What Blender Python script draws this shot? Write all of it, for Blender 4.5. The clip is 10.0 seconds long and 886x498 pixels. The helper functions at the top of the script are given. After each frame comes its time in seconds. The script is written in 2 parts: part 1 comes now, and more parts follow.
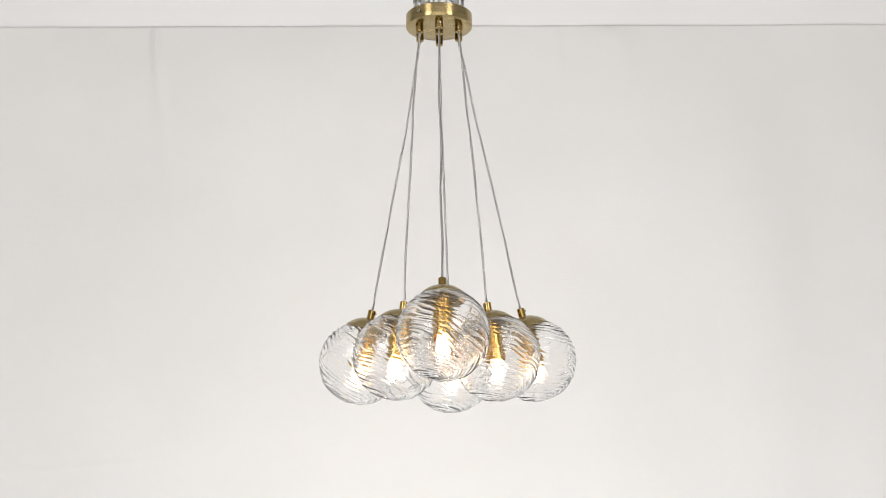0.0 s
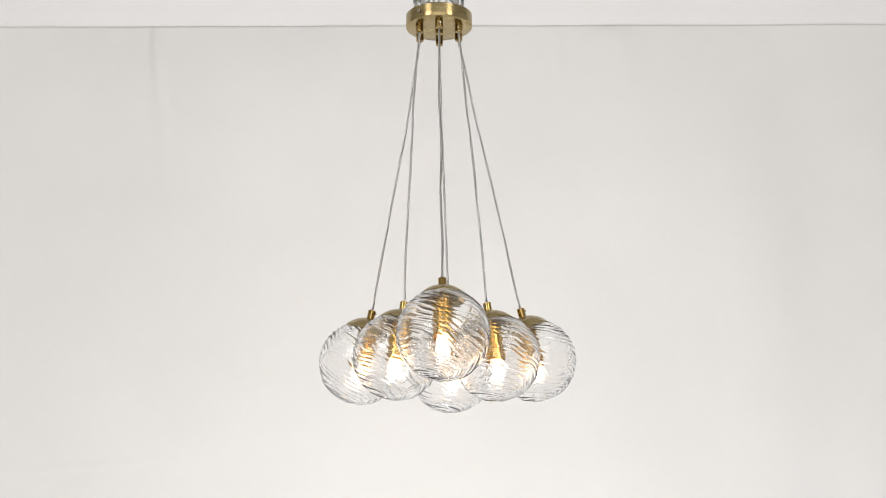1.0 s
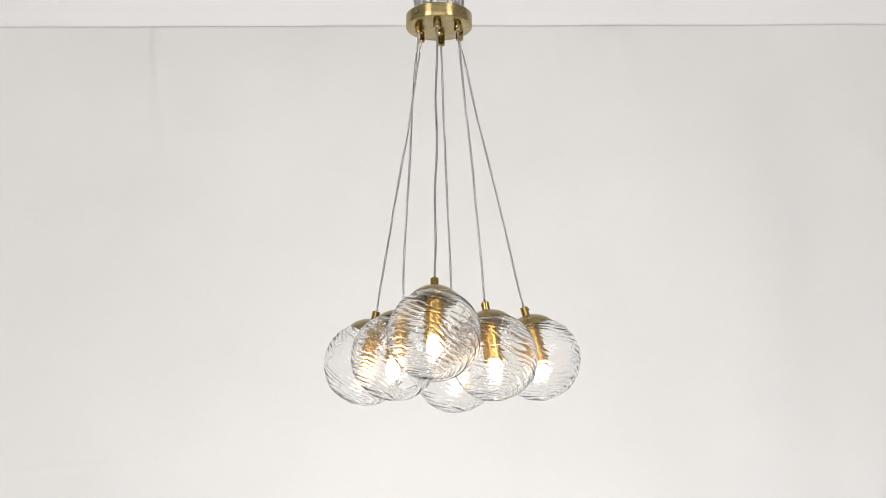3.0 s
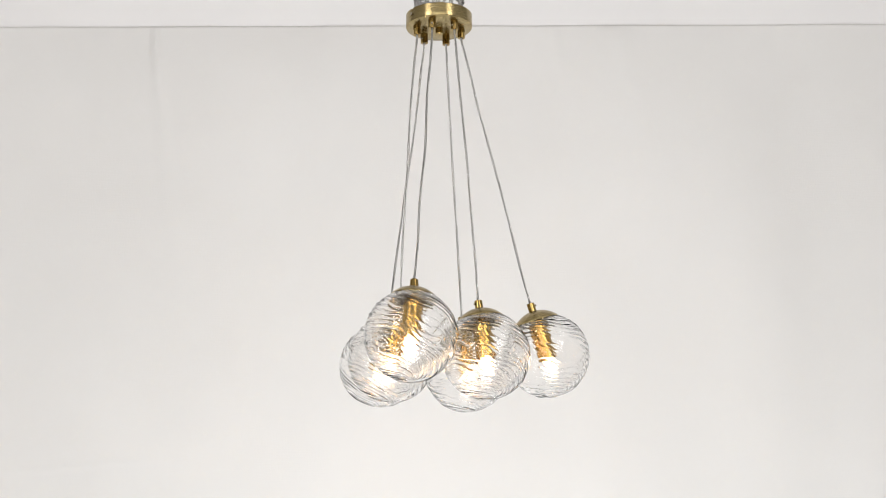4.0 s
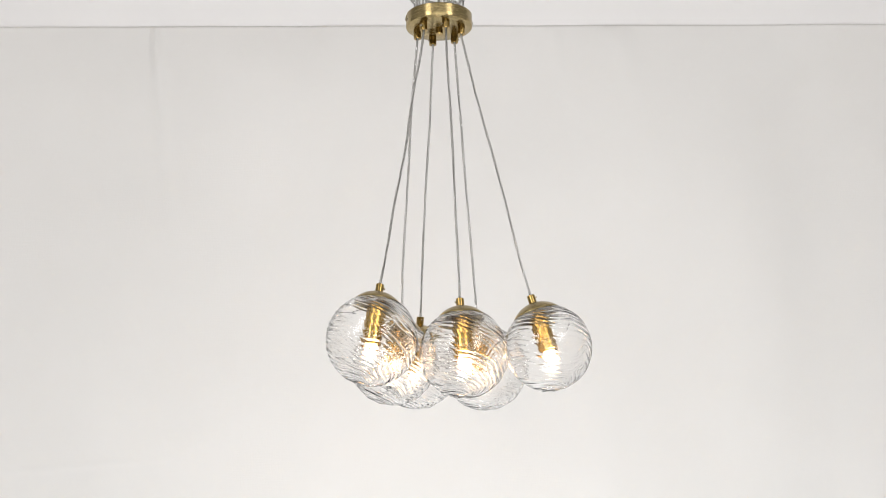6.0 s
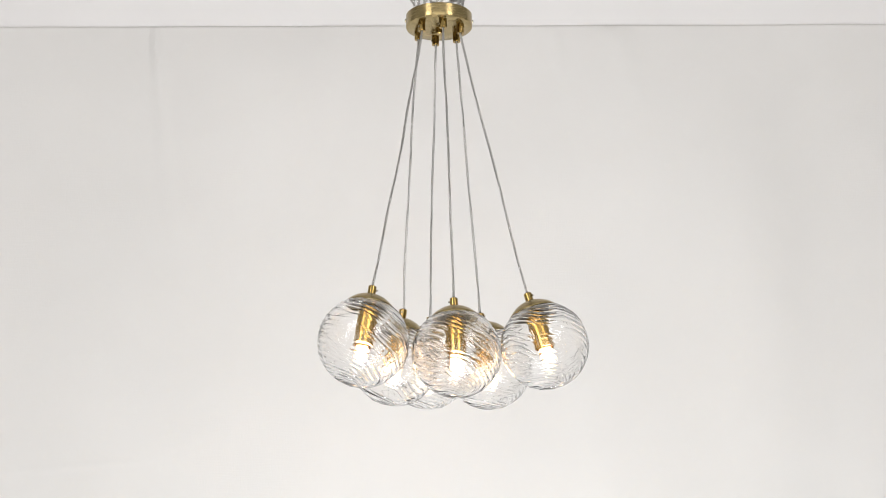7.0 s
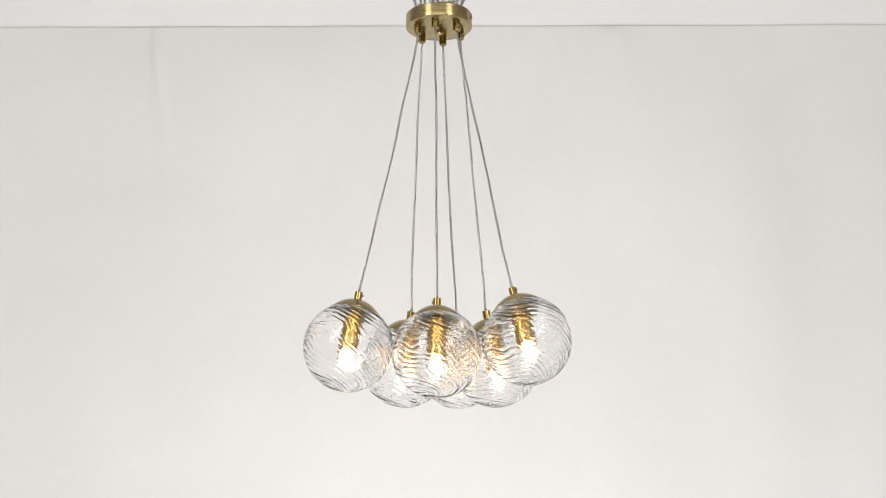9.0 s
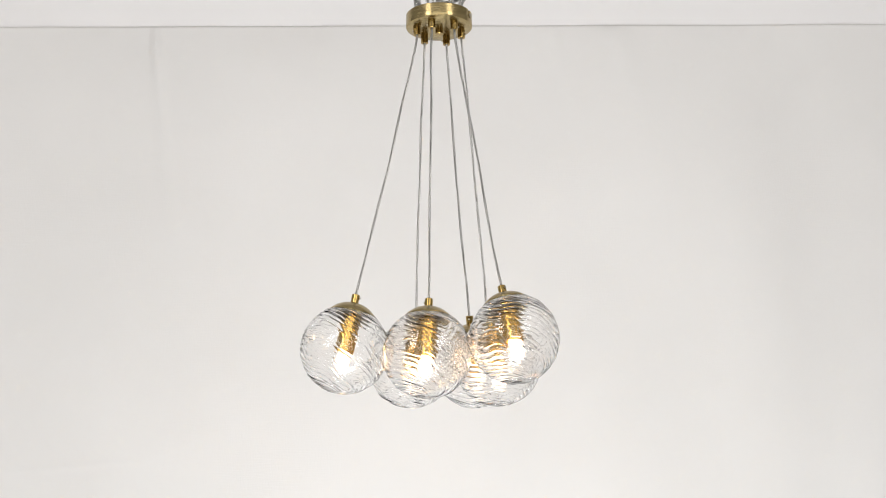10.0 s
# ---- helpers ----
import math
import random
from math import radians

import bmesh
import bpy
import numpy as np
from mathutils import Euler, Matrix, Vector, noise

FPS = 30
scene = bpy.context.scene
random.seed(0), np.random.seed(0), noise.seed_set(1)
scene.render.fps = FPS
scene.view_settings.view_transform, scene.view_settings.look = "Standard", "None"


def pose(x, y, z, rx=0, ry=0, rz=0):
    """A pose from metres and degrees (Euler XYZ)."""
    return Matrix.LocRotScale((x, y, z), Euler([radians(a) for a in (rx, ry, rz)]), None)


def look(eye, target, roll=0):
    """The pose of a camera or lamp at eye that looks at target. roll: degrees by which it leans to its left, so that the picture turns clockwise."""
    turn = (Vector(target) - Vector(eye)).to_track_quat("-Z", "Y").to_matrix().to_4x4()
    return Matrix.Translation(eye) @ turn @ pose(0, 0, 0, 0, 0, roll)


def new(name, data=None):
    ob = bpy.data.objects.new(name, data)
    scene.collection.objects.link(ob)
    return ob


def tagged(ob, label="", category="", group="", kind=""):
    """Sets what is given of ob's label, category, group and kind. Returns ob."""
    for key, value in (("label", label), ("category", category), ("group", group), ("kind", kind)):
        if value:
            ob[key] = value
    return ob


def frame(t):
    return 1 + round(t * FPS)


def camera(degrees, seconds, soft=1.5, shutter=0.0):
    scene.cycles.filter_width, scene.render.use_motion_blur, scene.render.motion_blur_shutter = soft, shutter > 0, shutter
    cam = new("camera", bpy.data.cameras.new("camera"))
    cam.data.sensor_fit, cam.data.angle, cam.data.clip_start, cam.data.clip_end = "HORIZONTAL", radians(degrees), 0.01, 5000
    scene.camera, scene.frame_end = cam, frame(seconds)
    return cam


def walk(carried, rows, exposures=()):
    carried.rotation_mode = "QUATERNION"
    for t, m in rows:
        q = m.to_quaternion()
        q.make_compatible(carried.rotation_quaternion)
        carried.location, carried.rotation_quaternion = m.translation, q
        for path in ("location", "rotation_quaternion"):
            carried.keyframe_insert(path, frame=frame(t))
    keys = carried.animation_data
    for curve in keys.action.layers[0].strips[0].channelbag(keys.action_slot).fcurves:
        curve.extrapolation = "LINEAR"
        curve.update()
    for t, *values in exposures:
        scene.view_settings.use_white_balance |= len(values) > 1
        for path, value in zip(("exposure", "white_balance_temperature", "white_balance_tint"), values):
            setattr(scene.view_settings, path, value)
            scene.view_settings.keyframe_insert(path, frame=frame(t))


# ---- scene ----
# One hanging cluster lamp turns slowly before a white cloth backdrop; the camera stands still.
FLOOR_TO_EYE = 1.5                       # the camera's height
DROP = 2.464                             # height of the canopy's lower face
CLOTH_TOP = 2.914                        # height of the cloth's upper hem
CEIL = 4.0                               # height of the studio ceiling

cam = camera(36.55, 10.0, soft=0.5)
EYE = Vector((0.0, -2.2702, FLOOR_TO_EYE))
AIM = EYE + Vector((math.sin(radians(0.04)) * math.cos(radians(13.66)), math.cos(radians(13.66)), math.sin(radians(13.66))))
STILL = look(EYE, AIM, -0.78)
walk(cam, [(0.0, STILL), (10.0, STILL)], exposures=[(0.0, 0.0), (10.0, 0.0)])


# light passes many glass skins here
scene.cycles.max_bounces, scene.cycles.transmission_bounces = 28, 28


# ---- light ----
world = bpy.data.worlds.new("room_air")
world.use_nodes = True
world.node_tree.nodes["Background"].inputs[0].default_value = (0.9, 0.95, 1.0, 1)
world.node_tree.nodes["Background"].inputs[1].default_value = 0.05
scene.world = world


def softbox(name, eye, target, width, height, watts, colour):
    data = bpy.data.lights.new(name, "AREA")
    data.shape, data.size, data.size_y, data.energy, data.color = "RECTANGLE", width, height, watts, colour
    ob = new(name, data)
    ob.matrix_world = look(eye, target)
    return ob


softbox("studio_softbox_key", (-1.95, -2.7, 3.05), (0.1, 1.0, 2.1), 1.0, 1.3, 30.6, (1.0, 0.948, 0.92))
softbox("studio_softbox_fill", (1.95, -2.7, 3.05), (0.1, 1.0, 2.1), 1.0, 1.3, 28.2, (1.0, 0.948, 0.92))
# broad unseen lamp behind the camera, added to lift reflections in the glass
softbox("rear_fill_lamp", (0.0, -4.6, 2.3), (0.0, 1.0, 2.1), 3.8, 2.4, 50, (0.985, 0.972, 0.98))
# unseen lamp, added low down to brighten the backdrop's lower middle
softbox("low_fill_lamp", (0.12, -0.7, 0.5), (0.12, 1.0, 2.0), 0.9, 0.5, 25.5, (0.945, 0.975, 1.0))


# ---- materials ----
def shader(name):
    m = bpy.data.materials.new(name)
    m.use_nodes = True
    t = m.node_tree
    return m, t, t.nodes["Principled BSDF"], t.links


def put(b, **kw):
    for k, v in kw.items():
        b.inputs[k.replace("_", " ")].default_value = v


def noise_node(t, scale, detail=4, rough=0.55, stretch=None, kind="Object"):
    tc = t.nodes.new("ShaderNodeTexCoord")
    n = t.nodes.new("ShaderNodeTexNoise")
    n.inputs["Scale"].default_value, n.inputs["Detail"].default_value, n.inputs["Roughness"].default_value = scale, detail, rough
    src = tc.outputs[kind]
    if stretch:
        mp = t.nodes.new("ShaderNodeMapping")
        mp.inputs["Scale"].default_value = stretch
        t.links.new(src, mp.inputs[0])
        src = mp.outputs[0]
    t.links.new(src, n.inputs["Vector"])
    return n


def ramp(t, fac, stops):
    r = t.nodes.new("ShaderNodeValToRGB")
    while len(r.color_ramp.elements) < len(stops):
        r.color_ramp.elements.new(0.5)
    for e, (p, c) in zip(r.color_ramp.elements, stops):
        e.position, e.color = p, (*c, 1) if len(c) == 3 else c
    t.links.new(fac, r.inputs[0])
    return r


def bump(t, b, height, strength, distance):
    n = t.nodes.new("ShaderNodeBump")
    n.inputs["Strength"].default_value, n.inputs["Distance"].default_value = strength, distance
    t.links.new(height, n.inputs["Height"])
    t.links.new(n.outputs[0], b.inputs["Normal"])
    return n


def make_brass(name, dark, light, rough, stretch, brushed=0.35, across=0.0):
    m, t, b, ln = shader(name)
    put(b, Metallic=1.0)
    fine = noise_node(t, 60, 5, 0.6, stretch)
    broad = noise_node(t, 30, 3, 0.5)
    mix = t.nodes.new("ShaderNodeMix")
    mix.inputs[0].default_value = 0.35
    ln.new(fine.outputs[0], mix.inputs[2])
    ln.new(broad.outputs[0], mix.inputs[3])
    c = ramp(t, mix.outputs[0], [(0.3, dark), (0.7, light)])
    ln.new(c.outputs[0], b.inputs["Base Color"])
    r = ramp(t, mix.outputs[0], [(0.25, (rough - 0.06,) * 3), (0.75, (rough + 0.08,) * 3)])
    ln.new(r.outputs[0], b.inputs["Roughness"])
    bump(t, b, fine.outputs[0], 0.10, 0.0003)
    tan = t.nodes.new("ShaderNodeTangent")
    tan.direction_type, tan.axis = "RADIAL", "Z"
    ln.new(tan.outputs[0], b.inputs["Tangent"])
    put(b, Anisotropic=brushed, Anisotropic_Rotation=across)
    return m


BRASS = make_brass("brushed_antique_brass", (0.30, 0.232, 0.102), (0.45, 0.355, 0.175), 0.24, (1, 1, 14), 0.75, 0.25)
# brighter, more orange brass: the bulb's light on the sleeve, put into its colour
LIT_SLEEVE_BRASS = make_brass("bulb_lit_sleeve_brass", (0.44, 0.27, 0.07), (0.56, 0.36, 0.105), 0.2, (1, 1, 8))
# near-black brass: dark reflections under the caps, put into the colour
CAP_SHADE = make_brass("cap_shade_brass", (0.03, 0.021, 0.012), (0.06, 0.042, 0.022), 0.4, (1, 1, 4))
BRASS_BRIGHT = make_brass("polished_brass", (0.32, 0.212, 0.066), (0.45, 0.32, 0.115), 0.08, (1, 1, 10), 0.6, 0.25)


def make_glass():
    m, t, b, ln = shader("clear_swirled_glass")
    put(b, Base_Color=(1.0, 0.998, 0.995, 1), Roughness=0.0, IOR=1.44, Transmission_Weight=1.0)
    n = noise_node(t, 55, 3, 0.5)
    bump(t, b, n.outputs[0], 0.05, 0.002)
    return m


GLASS = make_glass()


def make_pvc():
    m, t, b, ln = shader("clear_cord_sheath")
    put(b, Base_Color=(0.97, 0.97, 0.965, 1), Roughness=0.06, IOR=1.45, Transmission_Weight=1.0)
    return m


PVC = make_pvc()


def make_strand():
    m, t, b, ln = shader("tinned_copper_strand")
    n = noise_node(t, 900, 2)
    c = ramp(t, n.outputs[0], [(0.3, (0.33, 0.325, 0.315)), (0.7, (0.62, 0.61, 0.59))])
    ln.new(c.outputs[0], b.inputs["Base Color"])
    put(b, Metallic=0.6, Roughness=0.3)
    return m


STRAND = make_strand()


def make_bulb():
    m, t, b, ln = shader("frosted_bulb_glass")
    put(b, Base_Color=(0.95, 0.92, 0.87, 1), Roughness=0.35, Emission_Color=(1.0, 0.66, 0.33, 1), Emission_Strength=3.0)
    clear = t.nodes.new("ShaderNodeBsdfTransparent")
    clear.inputs[0].default_value = (1.0, 0.97, 0.92, 1)
    mix = t.nodes.new("ShaderNodeMixShader")
    mix.inputs[0].default_value = 0.38
    ln.new(clear.outputs[0], mix.inputs[1])
    ln.new(b.outputs[0], mix.inputs[2])
    ln.new(mix.outputs[0], t.nodes["Material Output"].inputs["Surface"])
    return m


def make_filament():
    m, t, b, ln = shader("glowing_filament")
    put(b, Base_Color=(0.9, 0.88, 0.84, 1), Roughness=0.5, Emission_Color=(1.0, 0.62, 0.28, 1), Emission_Strength=60.0)
    return m


BULB, FILAMENT = make_bulb(), make_filament()


def make_steel():
    m, t, b, ln = shader("zinc_screw_steel")
    n = noise_node(t, 700, 3)
    c = ramp(t, n.outputs[0], [(0.3, (0.34, 0.30, 0.22)), (0.7, (0.60, 0.55, 0.44))])
    ln.new(c.outputs[0], b.inputs["Base Color"])
    put(b, Metallic=1.0, Roughness=0.25)
    return m


STEEL = make_steel()


def make_cloth():
    m, t, b, ln = shader("white_backdrop_cloth")
    tc = t.nodes.new("ShaderNodeTexCoord")
    broad = noise_node(t, 1.6, 4, 0.55)
    c = ramp(t, broad.outputs[0], [(0.3, (0.70, 0.695, 0.68)), (0.7, (0.745, 0.74, 0.725))])
    ln.new(c.outputs[0], b.inputs["Base Color"])
    put(b, Roughness=0.9, Sheen_Weight=0.15, Specular_IOR_Level=0.2)
    warp = noise_node(t, 420, 2, 0.5, (1, 1, 0.12))
    weft = noise_node(t, 420, 2, 0.5, (0.06, 1, 1))
    add = t.nodes.new("ShaderNodeMath")
    add.operation = "ADD"
    ln.new(warp.outputs[0], add.inputs[0])
    ln.new(weft.outputs[0], add.inputs[1])
    bump(t, b, add.outputs[0], 0.25, 0.0006)
    return m


CLOTH = make_cloth()


def make_paint(name, lo, hi, scale, rough=0.75):
    m, t, b, ln = shader(name)
    n = noise_node(t, scale, 5)
    f = noise_node(t, 180, 3)
    c = ramp(t, n.outputs[0], [(0.3, lo), (0.7, hi)])
    ln.new(c.outputs[0], b.inputs["Base Color"])
    put(b, Roughness=rough)
    bump(t, b, f.outputs[0], 0.2, 0.0008)
    return m


# unseen ceiling: tone set for reflections and bounced light
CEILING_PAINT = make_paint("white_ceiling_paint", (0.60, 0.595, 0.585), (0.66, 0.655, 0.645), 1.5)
HEADER_PAINT = make_paint("white_wall_paint", (0.775, 0.77, 0.768), (0.80, 0.795, 0.793), 1.5)
# unseen walls and floor: tones set for what glass and brass reflect
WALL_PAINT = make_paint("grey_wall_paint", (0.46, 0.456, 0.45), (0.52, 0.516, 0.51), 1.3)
REAR_PAINT = make_paint("white_rear_wall_paint", (0.70, 0.695, 0.685), (0.76, 0.755, 0.745), 1.3)
FLOOR_PAINT = make_paint("pale_studio_floor_paint", (0.68, 0.675, 0.665), (0.74, 0.735, 0.725), 2.5, 0.45)


# ---- mesh helpers ----
def mesh_of(name, bm, materials, smooth=True):
    me = bpy.data.meshes.new(name)
    bmesh.ops.recalc_face_normals(bm, faces=bm.faces)
    for e in bm.edges:
        e.smooth = len(e.link_faces) != 2 or e.calc_face_angle(0.0) < 0.6
    bm.to_mesh(me)
    bm.free()
    for m in materials if isinstance(materials, (list, tuple)) else [materials]:
        me.materials.append(m)
    if smooth:
        me.polygons.foreach_set("use_smooth", [True] * len(me.polygons))
    return me


def part(name, bm, material, parent, label="", m=None, smooth=True):
    """One mesh object under a thing or a part."""
    data = bm if isinstance(bm, bpy.types.Mesh) else mesh_of(name, bm, material, smooth)
    ob = new(name, data)
    ob.parent = parent
    ob.matrix_basis = m or Matrix()
    return tagged(ob, label) if label else ob


def turned(profile, segments=48, close=False):
    """A solid of revolution round z from (radius, height) rows."""
    bm = bmesh.new()
    rings = []
    for r, z in profile:
        if r < 1e-6:
            rings.append([bm.verts.new((0, 0, z))])
        else:
            rings.append([bm.verts.new((r * math.cos(2 * math.pi * i / segments), r * math.sin(2 * math.pi * i / segments), z)) for i in range(segments)])
    pairs = list(zip(rings, rings[1:])) + ([(rings[-1], rings[0])] if close else [])
    for a, b in pairs:
        for i in range(segments):
            j = (i + 1) % segments
            if len(a) == 1 and len(b) == 1:
                continue
            if len(a) == 1:
                bm.faces.new((a[0], b[i], b[j]))
            elif len(b) == 1:
                bm.faces.new((a[i], b[0], a[j]))
            else:
                bm.faces.new((a[i], b[i], b[j], a[j]))
    return bm


def box(bm, lo, hi):
    made = bmesh.ops.create_cube(bm, size=1.0)["verts"]
    size, mid = Vector(hi) - Vector(lo), (Vector(hi) + Vector(lo)) / 2
    for v in made:
        v.co = Vector((v.co.x * size.x, v.co.y * size.y, v.co.z * size.z)) + mid
    return bm


def smooth_path(points, steps):
    """Catmull-Rom through the points."""
    p = [Vector(q) for q in points]
    p = [2 * p[0] - p[1]] + p + [2 * p[-1] - p[-2]]
    out = []
    for i in range(1, len(p) - 2):
        for s in range(steps):
            u = s / steps
            out.append(0.5 * (2 * p[i] + (p[i + 1] - p[i - 1]) * u + (2 * p[i - 1] - 5 * p[i] + 4 * p[i + 1] - p[i + 2]) * u * u
                              + (3 * p[i] - p[i - 1] - 3 * p[i + 1] + p[i + 2]) * u ** 3))
    out.append(p[-2])
    return out


def sweep(bm, path, radius, sides, slot, offset=0.0, turns=0.0, phase=0.0):
    """A closed tube along the path; offset and turns wind it round the path."""
    rings, side = [], None
    n = len(path)
    for i, p in enumerate(path):
        d = (path[min(i + 1, n - 1)] - path[max(i - 1, 0)]).normalized()
        if side is None:
            side = d.orthogonal().normalized()
        side = (side - d * side.dot(d)).normalized()
        other = d.cross(side)
        w = phase + turns * 2 * math.pi * i / (n - 1)
        c = p + (side * math.cos(w) + other * math.sin(w)) * offset
        rings.append([bm.verts.new(c + (side * math.cos(2 * math.pi * k / sides) + other * math.sin(2 * math.pi * k / sides)) * radius) for k in range(sides)])
    for a, b in zip(rings, rings[1:]):
        for k in range(sides):
            bm.faces.new((a[k], a[(k + 1) % sides], b[(k + 1) % sides], b[k])).material_index = slot
    bm.faces.new(rings[0][::-1]).material_index = slot
    bm.faces.new(rings[-1]).material_index = slot


def cord_mesh(name, path, turns):
    """Clear round sheath over two wound strands."""
    bm = bmesh.new()
    sweep(bm, path, 0.0021, 12, 0)
    sweep(bm, path, 0.00075, 6, 1, 0.00085, turns, 0.0)
    sweep(bm, path, 0.00075, 6, 1, 0.00085, turns, math.pi)
    return mesh_of(name, bm, [PVC, STRAND])


# ---- the room ----
def slab(name, lo, hi, material, label, category):
    ob = new(name, mesh_of(name, box(bmesh.new(), lo, hi), material, False))
    return tagged(ob, label, category, kind="structure")


slab("floor", (-3.2, -5.2, -0.1), (3.2, 1.9, 0.0), FLOOR_PAINT, "pale grey painted studio floor under the hanging lamp", "floor")
slab("ceiling", (-3.2, -5.2, CEIL), (3.2, 1.9, CEIL + 0.1), CEILING_PAINT, "unseen white ceiling, added high above the lamp", "ceiling")
north = slab("wall_north", (-3.25, 0.0, 0.0), (3.25, 0.12, CEIL), HEADER_PAINT, "plain white wall above and behind the cloth backdrop", "wall")
north.matrix_world = pose(0, 1.0445, 0, 0, 0, 1.45)
# rear and side walls are out of view, added to shape reflections
slab("wall_south", (-3.2, -5.2, 0.0), (3.2, -5.08, CEIL), REAR_PAINT, "unseen white rear wall, added to brighten reflections", "wall")
slab("wall_west", (-3.2, -5.08, 0.0), (-3.08, 1.78, CEIL), WALL_PAINT, "unseen grey side wall, added for reflections", "wall")
slab("wall_east", (3.08, -5.08, 0.0), (3.2, 1.78, CEIL), WALL_PAINT, "unseen grey side wall, added for reflections", "wall")


def backdrop_cloth():
    """A wide white cloth hung on the wall, with slack folds and puckers along its top."""
    nx, nz, wide = 600, 240, 4.2
    bm = bmesh.new()
    rows = []
    puckers = [(-0.748, 0.011, 0.012), (0.46, 0.04, 0.012), (0.30, 0.02, 0.006), (0.06, 0.03, 0.004), (-1.25, 0.05, 0.006), (1.4, 0.06, 0.006)]
    for j in range(nz + 1):
        v = j / nz
        down = 0.5 * v / 0.85 if v < 0.85 else 0.5 + 0.5 * (v - 0.85) / 0.15
        z = 0.004 + (CLOTH_TOP - 0.004) * (1 - down)
        fall = CLOTH_TOP - z
        row = []
        for i in range(nx + 1):
            x = wide * (i / nx - 0.5)
            y = 1.0435 + x * math.tan(radians(1.45))
            ease = 1 - math.exp(-fall / 0.12)
            y += 0.034 * ease * noise.noise((x * 1.1, z * 0.35, 3.1)) + 0.013 * ease * noise.noise((x * 3.2 + 0.5 * z, z * 0.8, 7.7))
            y += 0.0012 * noise.noise((x * 9, z * 3, 1.7))
            for px, w, a in puckers:
                y -= a * math.exp(-((x - px - 0.12 * fall) / (w * (1 + 2.5 * fall))) ** 2) * math.exp(-fall / 0.22) * (1 - math.exp(-fall / 0.02))
            y -= 0.03 * (1 - math.exp(-fall / 0.3)) + max(0.0, 0.0008 + 0.0026 * noise.noise((x * 4.1, 0.0, 5.5))) * math.exp(-fall / 0.008)
            # broad hanging folds
            for fx, w, a in ((0.77, 0.12, 0.006), (0.93, 0.10, -0.005), (-0.80, 0.13, 0.004), (-0.42, 0.12, -0.004), (0.38, 0.06, 0.003)):
                y -= a * ease * math.exp(-((x - fx - 0.03 * noise.noise((z * 1.3, fx, 2.2))) / w) ** 2)
            # slack creases low on one side
            for x0, x1, z0, z1, a in ((-1.25, -0.66, 1.742, 1.784, 0.0026), (-0.68, -0.55, 1.782, 1.835, 0.0018), (-0.60, -0.47, 1.915, 1.965, 0.0014)):
                s = (x - x0) / (x1 - x0)
                zz = z0 + (z1 - z0) * s
                fade = max(0.0, min(1.0, 4 * s + 0.6)) * max(0.0, min(1.0, 4 * (1 - s) + 0.4))
                y -= a * fade * math.exp(-abs(z - zz) / 0.012) * (1 if z < zz else 0.55)
            row.append(bm.verts.new((x, y, z)))
        rows.append(row)
    for a, b in zip(rows, rows[1:]):
        for i in range(nx):
            bm.faces.new((a[i], b[i], b[i + 1], a[i + 1]))
    ob = new("backdrop", mesh_of("backdrop", bm, CLOTH))
    thick = ob.modifiers.new("thickness", "SOLIDIFY")
    thick.thickness, thick.offset = 0.0012, 0.0
    return tagged(ob, "white cloth backdrop hung slack on the wall", "backdrop", kind="structure")


backdrop_cloth()


# ---- the hanging lamp ----
lamp = new("cluster_pendant_light")
lamp.location = (0, 0, DROP)
tagged(lamp, "brass cluster pendant light with six swirled clear glass globes", "pendant light")


def around(az, r, z):
    """A place by its bearing from the front, in degrees, its radius and height."""
    return Vector((r * math.sin(radians(az)), -r * math.cos(radians(az)), z))


def screw_mesh(name, r, length):
    """A small slotted cheese-head screw along z."""
    bm = turned([(0, 0), (r * 0.55, 0), (r * 0.55, length * 0.45), (r, length * 0.45), (r, length * 0.85), (r * 0.8, length), (r * 0.3, length), (r * 0.25, length * 0.8), (0, length * 0.8)], 14)
    return mesh_of(name, bm, STEEL)


SCREW = screw_mesh("screw", 0.0019, 0.0032)
RIM_SCREW = screw_mesh("rim_screw", 0.0032, 0.0036)


def outward(az, r, z):
    """The pose at a bearing whose z axis points away from the middle."""
    d = around(az, 1, 0)
    return Matrix.Translation(around(az, r, z)) @ d.to_track_quat("Z", "Y").to_matrix().to_4x4()


R, H = 0.06, 0.0247
shell = turned([(0, 0), (0.03, 0), (R - 0.0016, 0), (R - 0.0005, 0.0005), (R, 0.0016), (R, 0.0090), (R, 0.0094), (R, H - 0.0012), (R - 0.0012, H), (R - 0.006, H), (0, H)], 240)
for v in shell.verts:                    # a shallow slot down to each rim screw
    for az in (-36, 144):
        off = (math.degrees(math.atan2(v.co.x, -v.co.y)) - az + 180) % 360 - 180
        if abs(off) < 3.2 and v.co.z > 0.0093 and v.co.xy.length > R - 0.002:
            v.co.xy *= (R - 0.0022) / R
canopy = part("canopy", shell, BRASS, lamp, "round brushed antique brass canopy")
for az in (-36, 144):
    part("rim_screw", RIM_SCREW, None, canopy, "small steel screw", outward(az, R - 0.0012, 0.0135))
part("finial", turned([(0, -0.0115), (0.006, -0.0115), (0.0068, -0.0107), (0.0068, 0.0004), (0, 0.0004)], 28), BRASS_BRIGHT, canopy, "short polished brass plug")

GRIP = mesh_of("cord_grip", turned([(0.0028, -0.0165), (0.0065, -0.0165), (0.0068, -0.0162), (0.0068, 0.0004), (0.0028, 0.0004)], 28, True), BRASS_BRIGHT)
NECK = mesh_of("cord_grip", turned([(0.0028, 0.0), (0.0068, 0.0), (0.0068, 0.0145), (0.0065, 0.0148), (0.0028, 0.0148)], 28, True), BRASS_BRIGHT)
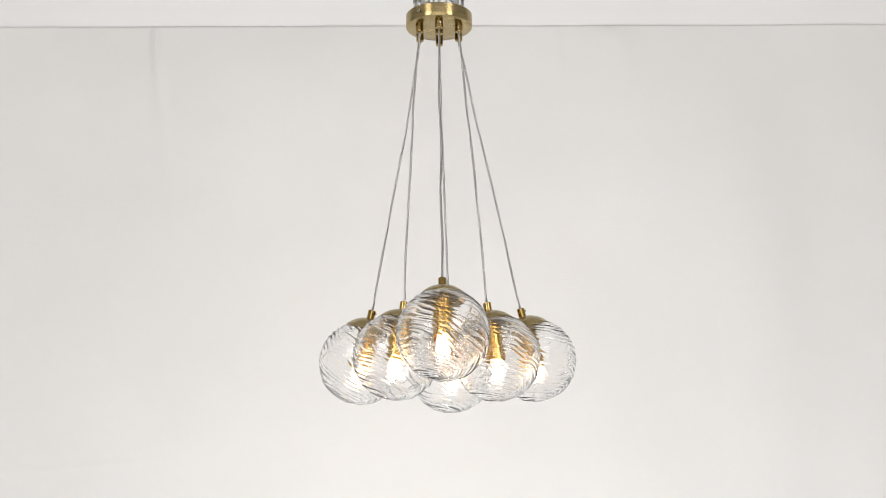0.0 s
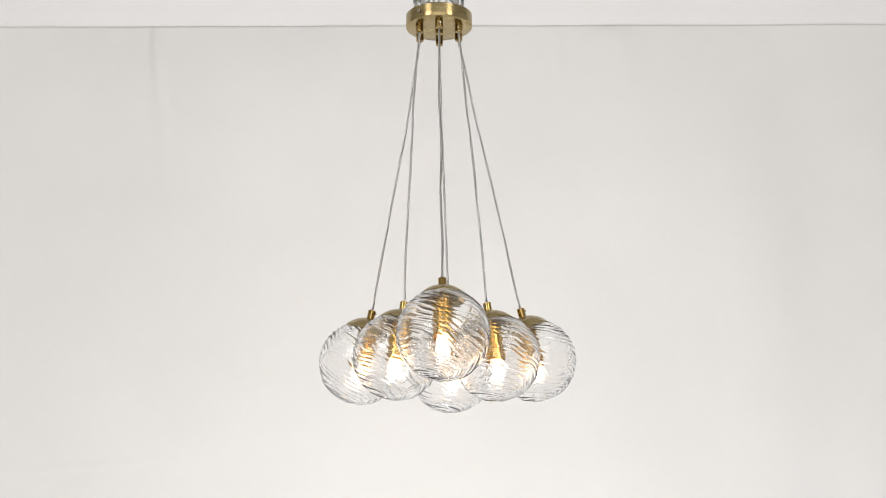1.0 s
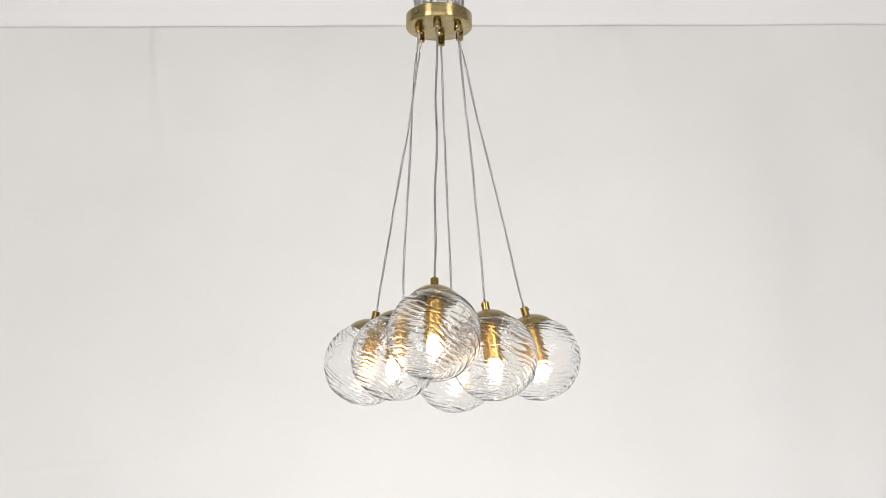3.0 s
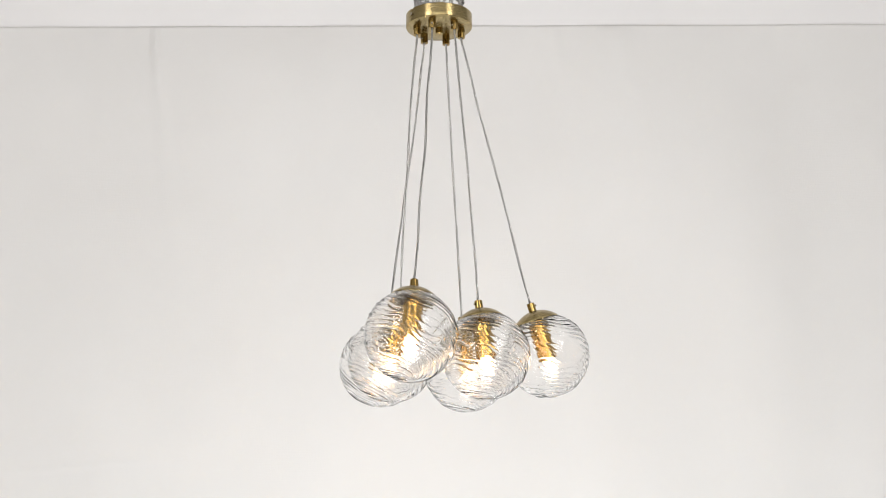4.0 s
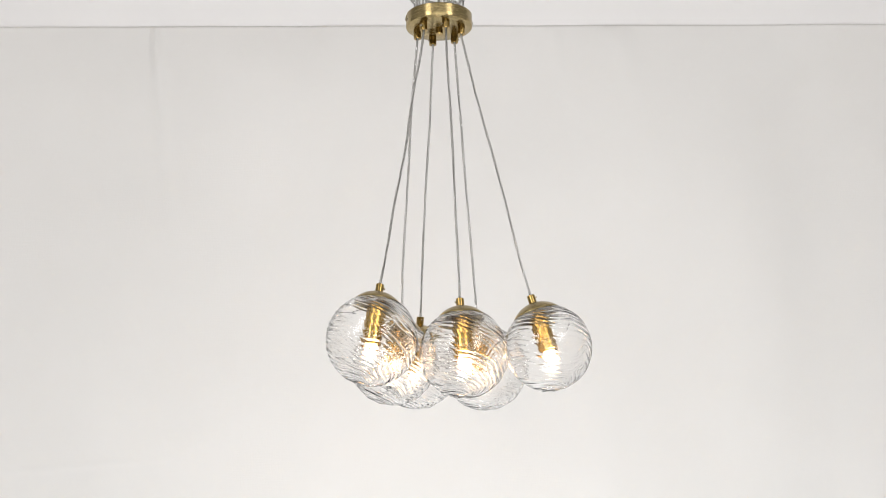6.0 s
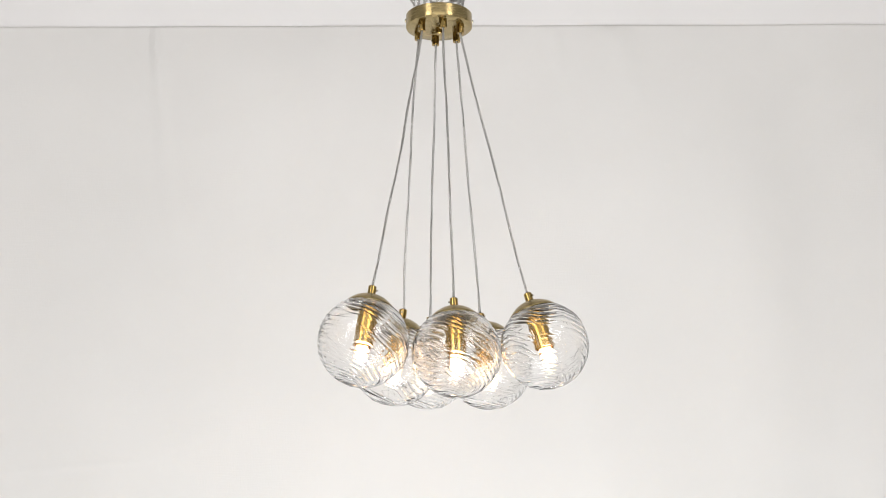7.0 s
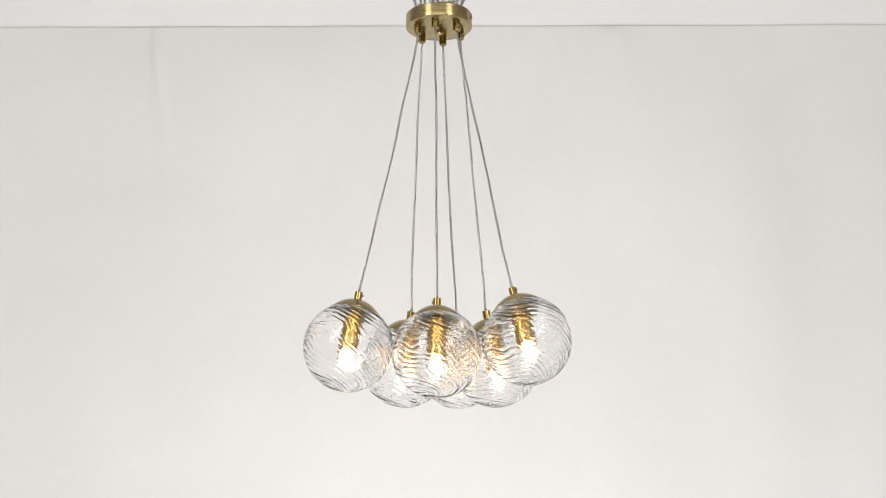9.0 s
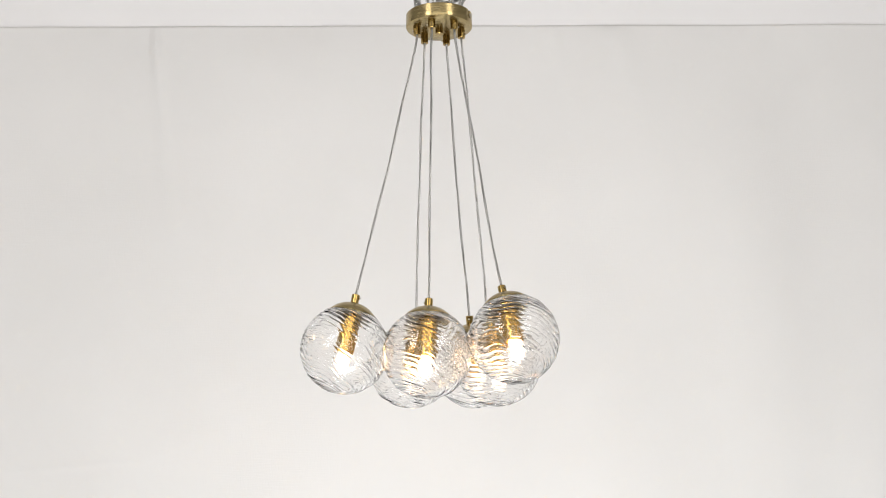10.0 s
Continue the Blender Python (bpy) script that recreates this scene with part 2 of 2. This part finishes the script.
for k in range(6):
    part("cord_grip", GRIP, None, canopy, "polished brass cord grip", Matrix.Translation(around(60 * k, 0.0409, 0)))


def globe_mesh(radius, seed, ribs=17, twist=2.6):
    """A blown globe: flat swirled outer ribs that wind down to its foot, over a gently rippled inner skin, open at its neck under the cap."""
    nu = 221
    top = math.asin(0.022 / radius)
    bm = bmesh.new()
    skins = []
    for skin, nv in ((0, 400), (1, 80)):
        rings = []
        for j in range(nv + 1):
            th = top + (math.pi - top) * j / nv
            fade = min(1.0, (math.pi - th) / 0.13) * min(1.0, (th - top) / 0.12 + 0.4)
            ring = []
            for i in range(nu if j < nv else 1):
                ph = 2 * math.pi * i / nu
                sx, sy, sz = math.sin(th) * math.cos(ph), math.sin(th) * math.sin(ph), math.cos(th)
                warp = noise.noise((sx * 1.9 + seed * 7, sy * 1.9, sz * 2.3))
                fine = noise.noise((sx * 5 + seed * 3, sy * 5, sz * 5 + 9))
                if skin == 0:
                    way = ph - twist * th
                    s = ribs * way / (2 * math.pi) + 0.95 * warp + 0.2 * fine
                    own = max(0.1, 1.0 + 2.1 * noise.noise((math.cos(way) * 2.6 + seed * 9, math.sin(way) * 2.6, th * 2.2)))
                    wave = 0.38 * math.cos(2 * math.pi * s) + 1.7 * (1 - abs(math.sin(math.pi * s))) ** 4 - 0.25
                    r = radius + 0.00042 * fade * own * wave + 0.0004 * warp + 0.00008 * fine
                else:
                    r = radius - 0.0026 + 0.0004 * warp + 0.00016 * fine
                flat = 1.0 - 0.015 * max(0.0, -sz) ** 6
                ring.append(bm.verts.new((r * sx, r * sy, r * sz * flat)))
            rings.append(ring)
        skins.append(rings)
        for a, b in zip(rings, rings[1:]):
            for i in range(nu):
                k = (i + 1) % nu
                f = (a[i], b[0], a[k]) if len(b) == 1 else (a[i], b[i], b[k], a[k])
                bm.faces.new(f if skin == 0 else f[::-1])
    for i in range(nu):
        k = (i + 1) % nu
        bm.faces.new((skins[0][0][k], skins[1][0][k], skins[1][0][i], skins[0][0][i]))
    me = bpy.data.meshes.new("glass_globe")
    bm.to_mesh(me)
    bm.free()
    me.materials.append(GLASS)
    me.polygons.foreach_set("use_smooth", [True] * len(me.polygons))
    return me


def cap_mesh(radius):
    """The spun dome that closes the globe's neck."""
    a, h = 0.0398, 0.0185
    rho = (a * a + h * h) / (2 * h)
    edge = math.asin(a / rho)
    rows = [(rho * math.sin(edge * i / 14), radius + 0.008 - rho * (1 - math.cos(edge * i / 14))) for i in range(15)]
    rows.append((a + 0.0003, rows[-1][1] - 0.0012))
    inner = [(r * 0.985, z - 0.0012) for r, z in reversed(rows)]
    bm = turned(rows + inner, 56)
    bm.faces.ensure_lookup_table()
    for f in bm.faces:                   # the inside, coloured dark for the shade under the cap
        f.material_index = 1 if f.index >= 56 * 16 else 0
    return mesh_of("cap", bm, [BRASS, CAP_SHADE])


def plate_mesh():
    """An added plate under the cap, its dark colour standing in for dark reflections there."""
    return mesh_of("shade_plate", turned([(0.0, 0.0668), (0.0190, 0.0668), (0.0262, 0.0640), (0.0268, 0.0612), (0.0255, 0.0605), (0.0172, 0.0625), (0.0170, 0.0648), (0.0, 0.0650)], 48), CAP_SHADE)


def socket_mesh():
    rows = [(0.0, 0.066), (0.0162, 0.066), (0.0162, 0.0475), (0.0157, 0.047), (0.0157, 0.0455), (0.0162, 0.045), (0.0162, 0.0055), (0.0157, 0.005),
            (0.0157, 0.0035), (0.0162, 0.003), (0.0162, -0.0045), (0.0145, -0.0045), (0.0145, 0.004), (0.0, 0.004)]
    return mesh_of("socket", turned(rows, 36), LIT_SLEEVE_BRASS)


def bulb_mesh():
    rows = [(0.0, 0.0038), (0.0095, 0.0038), (0.0100, -0.005), (0.0110, -0.011), (0.0116, -0.017)]
    for i in range(9):
        a = math.pi / 2 * i / 8
        rows.append((0.0117 * math.cos(a), -0.024 - 0.0145 * math.sin(a)))
    return mesh_of("bulb", turned(rows, 32), BULB)


PLATE = plate_mesh()
SOCKET, BULB_MESH = socket_mesh(), bulb_mesh()
FILAMENT_MESH = mesh_of("filament", turned([(0, -0.007), (0.0045, -0.008), (0.0068, -0.012), (0.0070, -0.025), (0.0050, -0.030), (0, -0.032)], 20), FILAMENT)

# bearing, radius and height of the middle of each globe's stem, its lean, globe radius, its own turn, how far the stem stands over the glass
GLOBES = [
    (-0.1, 0.1520, -0.5049, 0.20, 0.0748, 10, 0.0152),
    (62.7, 0.0848, -0.5227, 0.16, 0.0735, 75, 0.0168),
    (117.3, 0.1558, -0.5101, 0.30, 0.0728, 140, 0.0180),
    (-61.7, 0.0753, -0.5186, 0.165, 0.0735, 210, 0.0165),
    (-120.6, 0.1477, -0.5119, 0.275, 0.0735, 265, 0.0150),
    (171.7, 0.0772, -0.5242, 0.17, 0.0735, 330, 0.0175),
]
for k, (az, r, z, lean, size, turn, rise) in enumerate(GLOBES):
    up = (Vector((0, 0, 1)) - around(az, 1, 0) * lean).normalized()
    stem = around(az, r, z)
    at = Matrix.Translation(stem) @ up.to_track_quat("Z", "Y").to_matrix().to_4x4() @ pose(0, 0, -(size + rise), 0, 0, turn)
    globe = part("glass_globe", globe_mesh(size, k + 1), None, lamp, "clear blown glass globe with swirled ribs, lit inside", at)
    globe.visible_shadow = False
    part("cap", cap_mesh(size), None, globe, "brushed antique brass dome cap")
    part("stem", NECK, None, globe, "polished brass cord stem", pose(0, 0, size + 0.0074))
    part("screw", SCREW, None, globe, "small clamp screw", outward(-40 + 37 * k, 0.006, size + 0.0165))
    part("shade_plate", PLATE, None, globe, "added dark plate for the shade under the cap", pose(0, 0, size - 0.0735))
    part("socket", SOCKET, None, globe, "plain brass bulb sleeve")
    part("bulb", BULB_MESH, None, globe, "frosted capsule bulb, lit warm white").visible_shadow = False
    part("filament", FILAMENT_MESH, None, globe, "glowing filament column inside the bulb")

    # the clear cord from the canopy's grip down to the stem
    grip_az = (0, 60, 120, -60, -120, 180)[k]
    a = around(grip_az, 0.0409, 0.0)
    b = at @ Vector((0, 0, size + 0.024))
    first, last = a + Vector((0, 0, -0.020)), b + up * 0.006
    pts = [a, first]
    rnd = random.Random(40 + k)
    for s in (0.12, 0.3, 0.5, 0.7, 0.88):
        q = first.lerp(last, s)
        sag = around(az, 1, 0) * (((0.0035 if k == 3 else 0.002) if r < 0.1 else -0.0008 if k == 2 else -0.003) * math.sin(math.pi * s))
        pts.append(q + sag + Vector((rnd.uniform(-1, 1), rnd.uniform(-1, 1), 0)) * 0.0015)
    pts += [last, b, b - up * 0.012]
    part("cord", cord_mesh("cord", smooth_path(pts, 12), 2.5), None, lamp, "clear cord with silver strands").visible_shadow = True

    # slack cord that comes out above the canopy and runs up to the ceiling
    rnd = random.Random(90 + k)
    flare = rnd.uniform(0.036, 0.058)
    pts = [around(grip_az, 0.030, H - 0.004), around(grip_az, 0.033, H + 0.010), around(grip_az + 6, flare, H + 0.045)]
    for s in range(9):
        w = grip_az + (48 + 20 * rnd.random()) * (s + 1) * (1 if k % 2 else -1)
        pts.append(around(w, rnd.uniform(0.028, 0.052) * (1 - 0.05 * s), H + 0.05 + 0.018 * s + rnd.uniform(-0.035, 0.02)))
    pts += [around(grip_az, 0.012, 0.30), around(grip_az, 0.006, 0.36), around(grip_az, 0.005, CEIL - DROP)]
    part("slack_cord", cord_mesh("slack_cord", smooth_path(pts, 9), 5), None, lamp, "coiled slack clear cord")

    # a loop of spare cord standing on the canopy
    pts = [around(grip_az + w, rr, H + up_) for w, rr, up_ in ((17, 0.040, 0.0024), (19, 0.043, 0.012), (24, 0.047, 0.06), (33, 0.040, 0.10), (43, 0.046, 0.055), (47, 0.041, 0.012), (46, 0.037, 0.0024))]
    part("spare_loop", cord_mesh("spare_loop", smooth_path(pts, 9), 4), None, lamp, "spare loop of clear cord on the canopy")

    # clamp screw on the grip above this cord
    part("screw", SCREW, None, canopy, "small clamp screw", Matrix.Translation(a) @ outward(grip_az + (15, -70, 75, -80, 110, -30)[k], 0.006, -0.0095))


# ---- what moves ----
def motions():
    """The lamp hangs still, then turns slowly about its middle."""
    turn = [(0.0, 0.0), (1.5, 0.0), (2.0, 0.1), (2.5, 1.3), (2.7, 2.4), (3.2, 6.8), (3.8, 14.5), (4.0, 17.6), (4.5, 24.8), (5.0, 32.2), (5.5, 38.4), (5.7, 40.5), (6.2, 44.2), (6.8, 48.4),
            (7.0, 50.2), (7.5, 54.3), (8.0, 58.5), (8.5, 63.6), (9.0, 69.3), (9.5, 74.5), (10.0, 78.7)]
    walk(lamp, [(t, pose(0, 0, DROP, 0, 0, -a)) for t, a in turn])


motions()
